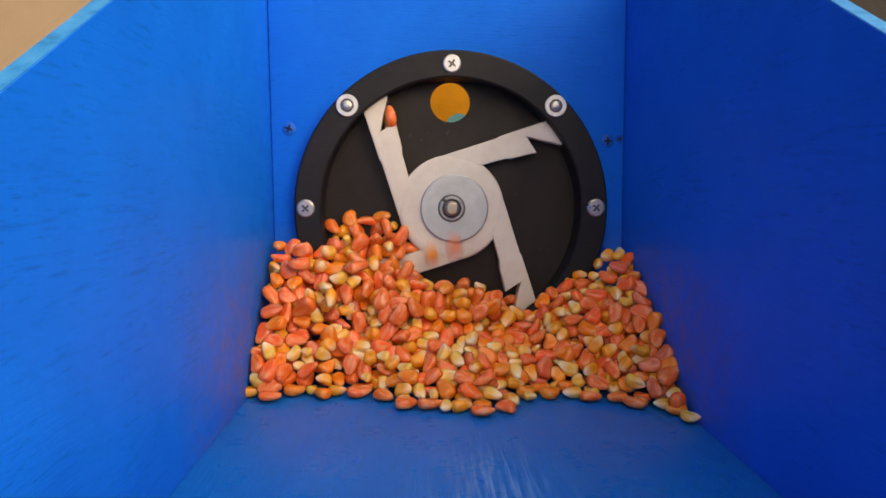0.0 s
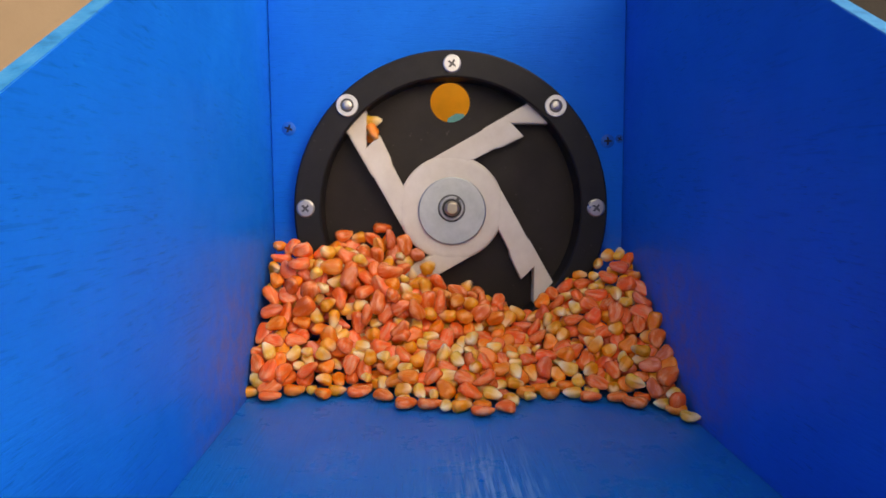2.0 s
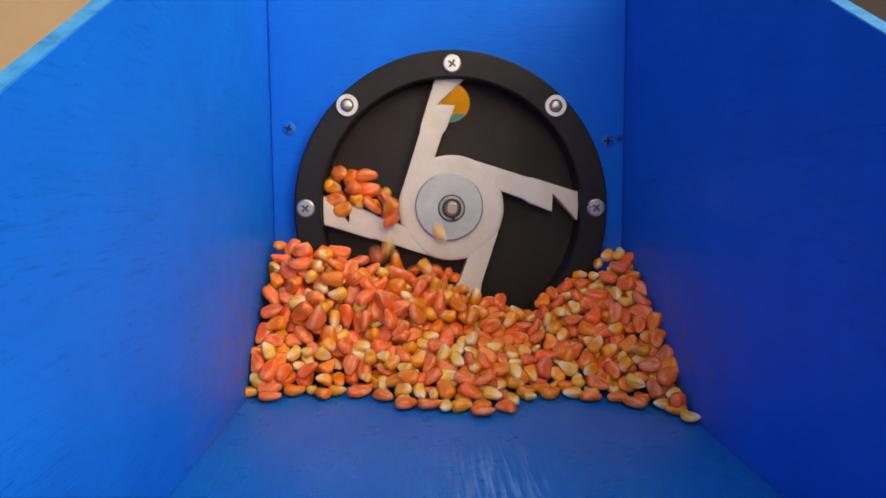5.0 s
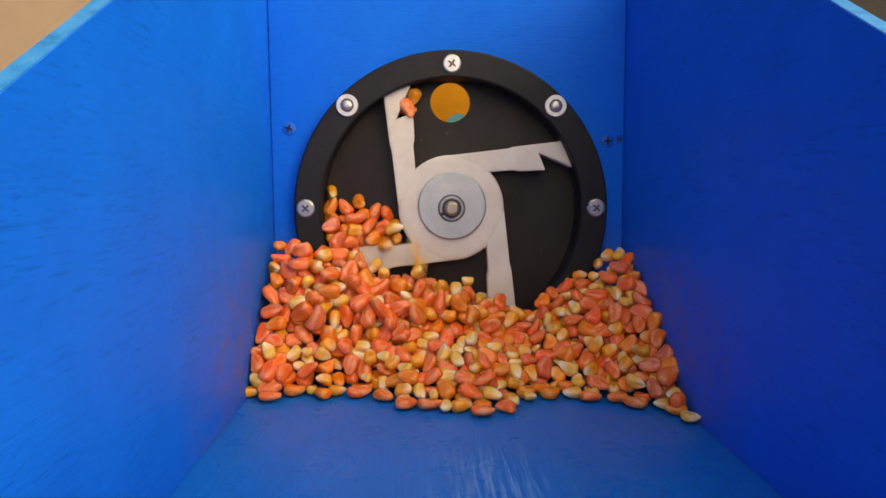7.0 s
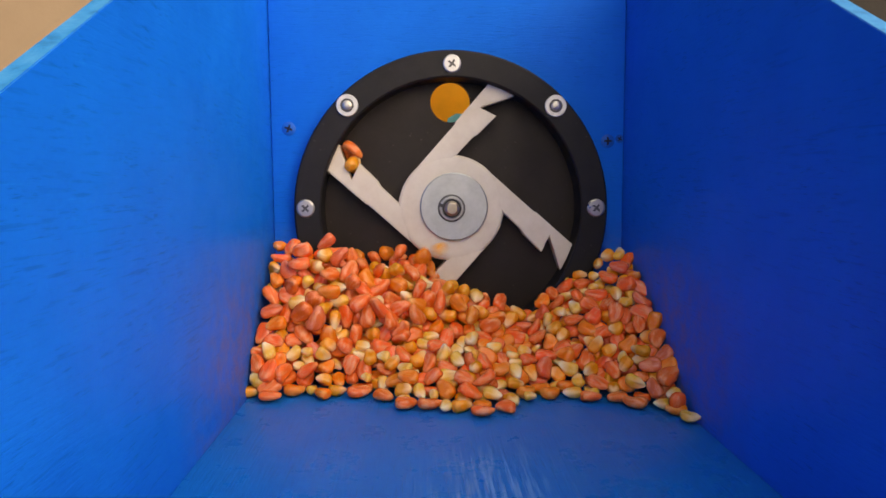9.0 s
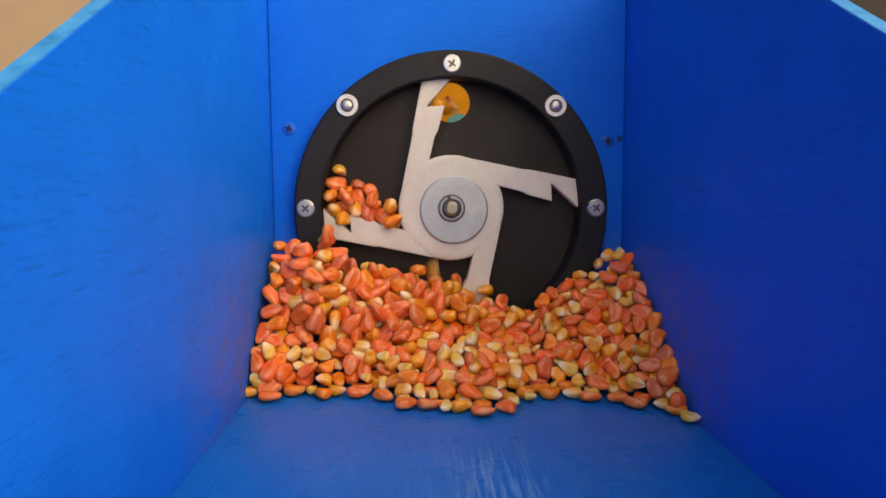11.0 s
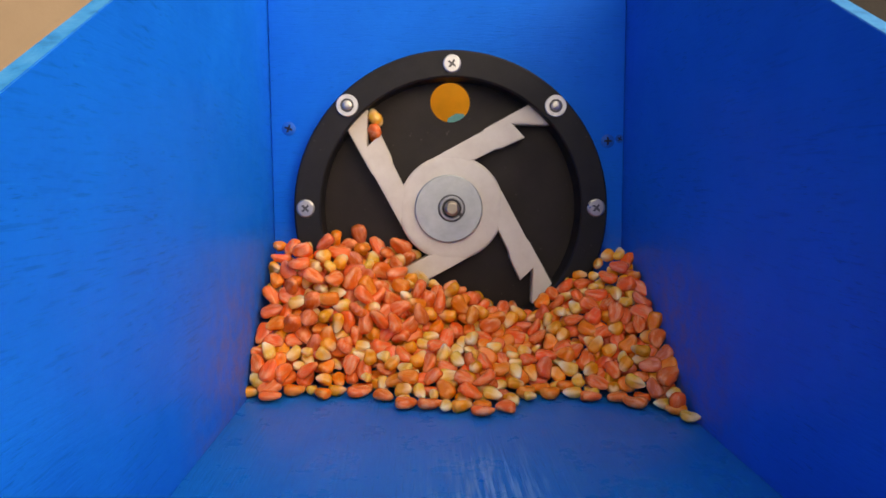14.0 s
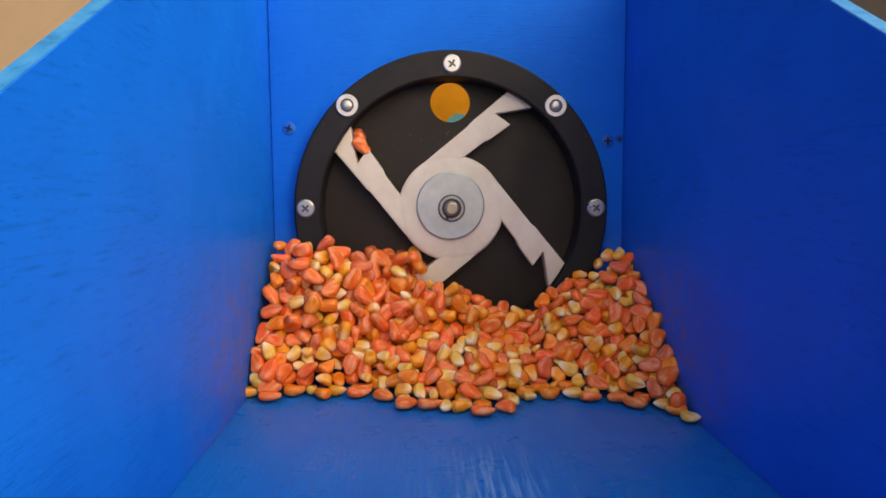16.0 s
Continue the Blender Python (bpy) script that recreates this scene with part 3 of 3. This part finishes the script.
def stir(seconds, warm):
    p = fill()
    n = len(p)
    r = rng.uniform(3.5, 4.15, n)
    fixed = top_layer
    fixed = fixed[(fixed[:, 1] > -48) & (fixed[:, 0] > -90) & (fixed[:, 0] < 64)]
    allr = np.concatenate([r, np.full(len(fixed), 3.7)])
    v = np.zeros_like(p)
    quat = [Euler(rng.uniform(0, math.tau, 3)).to_quaternion() for _ in range(n)]
    gone = np.zeros(n, bool)
    xs, ys = np.arange(-96, 97, 3.0), np.arange(-111, -11, 3.0)
    table = np.array([[max(heap(a, b), ZF) for b in ys] for a in xs])
    down = GRAVITY / 9810.0
    record, steps = [], int(round((seconds + warm) / STEP))
    pi = pj = None
    theta_old = smooth_turn(-warm)
    for step in range(steps + 1):
        t = step * STEP - warm
        if step % EACH == 0 and t > -1e-6:
            record.append((t, p.copy(), list(quat)))
        theta = smooth_turn(t)
        turned = radians(theta - theta_old)
        theta_old = theta
        old = p.copy()
        v += GRAVITY * STEP
        v[gone] *= 0.9
        speed = np.linalg.norm(v, axis=1, keepdims=True)
        v *= np.minimum(1, 850 / np.maximum(speed, 1e-6))
        p = p + v * STEP
        if step % 4 == 0:
            every = np.vstack([p, fixed])
            d2 = ((p[:, None, :] - every[None, :, :]) ** 2).sum(2)
            pi, pj = np.nonzero(d2 < (r[:, None] + allr[None, :] + 5.0) ** 2)
            keep = (pj > pi)
            pi, pj = pi[keep], pj[keep]
        c, s = math.cos(radians(theta)), math.sin(radians(theta))
        carried = np.zeros(n, bool)
        for _ in range(4):
            every = np.vstack([p, fixed])
            d = every[pi] - every[pj]
            dist = np.sqrt((d**2).sum(1)) + 1e-9
            pen = allr[pi] + allr[pj] - dist
            hit = (pen > 0) & ~gone[pi] & ~np.concatenate([gone, np.zeros(len(fixed), bool)])[pj]
            a, b, d, pen = pi[hit], pj[hit], d[hit] / dist[hit, None], pen[hit]
            free = b < n
            share = np.where(free, 0.5, 1.0)
            oldall = np.vstack([old, fixed])
            slip = (every[a] - oldall[a]) - (every[b] - oldall[b])
            slip -= (slip * d).sum(1)[:, None] * d
            size = np.sqrt((slip**2).sum(1)) + 1e-9
            grip = np.minimum(1.0, 0.75 * pen / size)
            corr = d * pen[:, None] - slip * grip[:, None]
            move = np.zeros((n, 3))
            count = np.zeros(n)
            for k in range(3):
                move[:, k] += np.bincount(a, corr[:, k] * share, n)
                move[:, k] -= np.bincount(b[free], corr[free, k] * 0.5, n)
            count += np.bincount(a, None, n) + np.bincount(b[free], None, n)
            p += move * (1.5 / np.maximum(count, 1.5))[:, None]
            # rotor
            pz = p[:, 2] - AXIS_Z
            px, pz = c * p[:, 0] + s * pz, -s * p[:, 0] + c * pz
            sd, gx, gz = arm_distance(px, pz)
            pen = r * 0.92 - sd
            front = p[:, 1] + 0.75 * r - Y_FRONT
            touch = (pen > 0) & (front > 0) & ~gone
            side = touch & ((pen <= front) | (p[:, 1] > 0))
            wx, wz = c * gx - s * gz, s * gx + c * gz
            p[side, 0] += (wx * pen)[side]
            p[side, 2] += (wz * pen)[side]
            ahead = touch & ~side
            p[ahead, 1] -= np.minimum(front[ahead], 0.8)
            carried |= side
            oz = old[:, 2] - AXIS_Z
            mx = old[:, 0] * math.cos(turned) - oz * math.sin(turned) - old[:, 0]
            mz = old[:, 0] * math.sin(turned) + oz * math.cos(turned) - oz
            sx, sz = p[:, 0] - old[:, 0] - mx, p[:, 2] - old[:, 2] - mz
            along = -sx * wz + sz * wx
            grip = np.where(side, np.clip(0.35 * np.abs(pen) / np.maximum(np.abs(along), 1e-9), 0, 1), 0) * along
            p[:, 0] += wz * grip
            p[:, 2] -= wx * grip
            # kernels slip out over the front near the hub
            edge = carried & (np.hypot(p[:, 0], p[:, 2]) < 42) & (p[:, 2] > -26) & (p[:, 0] < 12)
            p[edge, 1] -= np.where(p[edge, 2] > -4, 0.11, 0.045)
            # disc, hole, ring, boards, heap
            hole = (np.hypot(p[:, 0] - 0.2, p[:, 2] - Z_HOLE) < 7.2) & (p[:, 1] > 0) & (t > -warm + 1)
            gone |= hole
            near = ~gone & (p[:, 1] > 8 - 0.8 * r)
            p[near, 1] = (8 - 0.8 * r)[near]
            rho = np.hypot(p[:, 0], p[:, 2])
            out, face = rho - (R_RING - r), p[:, 1] + 8 + 0.75 * r
            rim = (out > 0) & (face > 0) & ~gone
            inner = rim & ((out < face) | (p[:, 1] > -6))
            p[inner, 0] *= ((R_RING - r) / np.maximum(rho, 1e-6))[inner]
            p[inner, 2] *= ((R_RING - r) / np.maximum(rho, 1e-6))[inner]
            outer = rim & ~inner
            p[outer, 1] -= face[outer]
            p[:, 0] = np.clip(p[:, 0], -77, 52)
            p[:, 2] = np.maximum(p[:, 2], ZF + 3)
            gi = np.clip(((p[:, 0] - xs[0]) / 3).astype(int), 0, len(xs) - 1)
            gj = np.clip(((p[:, 1] - ys[0]) / 3).astype(int), 0, len(ys) - 1)
            low = (p[:, 1] < -11.5) & ~gone
            floor_z = table[gi, gj] + 1.0
            sunk = low & (p[:, 2] < floor_z)
            p[sunk, 2] += np.minimum(floor_z - p[:, 2], 0.8)[sunk]
            # none stays perched on the ring's face above the heap
            perched = (rho > 58) & (p[:, 1] < -7) & (p[:, 2] > table[gi, -1] + 7.5) & ~gone
            p[perched, 1] -= 0.12
        # kernels that went through the hole drop down the chute
        if gone.any():
            inside = gone & (old[:, 1] < 27)
            p[gone, 0] = np.clip(p[gone, 0], -6, 6.4)
            p[inside, 1] = old[inside, 1] + 130 * STEP
            p[inside, 2] = np.maximum(old[inside, 2] - 40 * STEP, 49.5)
            deep = gone & ~inside
            p[deep, 1] = np.minimum(p[deep, 1], 30)
            p[deep, 2] = np.maximum(p[deep, 2], -52 + 7 * (np.cumsum(gone)[deep] % 3))
        moved = p - old
        far = np.sqrt((moved**2).sum(1))
        still = (far < 0.035) & ~carried & ~gone
        p[still] = old[still]
        v = (p - old) / STEP * 0.985
        slow = (p[:, 1] < -19) & ~gone
        v[slow] *= 0.80
        # turning: with the arm, or rolling
        for i in np.nonzero((far > 0.05))[0]:
            if gone[i]:
                continue
            if carried[i]:
                w = Vector((0, -turned, 0))
            else:
                w = Vector(np.cross(-down, moved[i])) * (0.32 / r[i])
                if w.length > 0.09:
                    w *= 0.09 / w.length
            if w.length > 1e-6:
                quat[i] = Matrix.Rotation(w.length, 3, w.normalized()).to_quaternion() @ quat[i]
    return record


STIRRED = stir(16.0, 4.0)
LOOSE = []
for i in range(len(STIRRED[0][1])):
    ob = add_kernel(pick_kind(), Matrix.LocRotScale(Vector(STIRRED[0][1][i]) * MM, STIRRED[0][2][i], None), 1.12)
    LOOSE.append(ob)


def motions():
    walk(rotor, [(i / 10, pose(0, 0, AXIS_Z * MM, 0, -smooth_turn(i / 10), 0)) for i in range(161)])
    for i, ob in enumerate(LOOSE):
        path = np.array([rec[1][i] for rec in STIRRED])
        if np.abs(path - path[0]).max() < 0.6:
            continue
        rows, last = [], None
        for k, (t, at, turns) in enumerate(STIRRED):
            ends = k in (0, len(STIRRED) - 1)
            ahead = np.abs(path[min(k + 1, len(path) - 1)] - path[k]).max()
            if ends or ahead > 0.3 or np.abs(path[k] - last).max() > 0.3:
                rows.append((t, Matrix.LocRotScale(Vector(at[i]) * MM, turns[i], None)))
                last = path[k]
        walk(ob, rows)


motions()
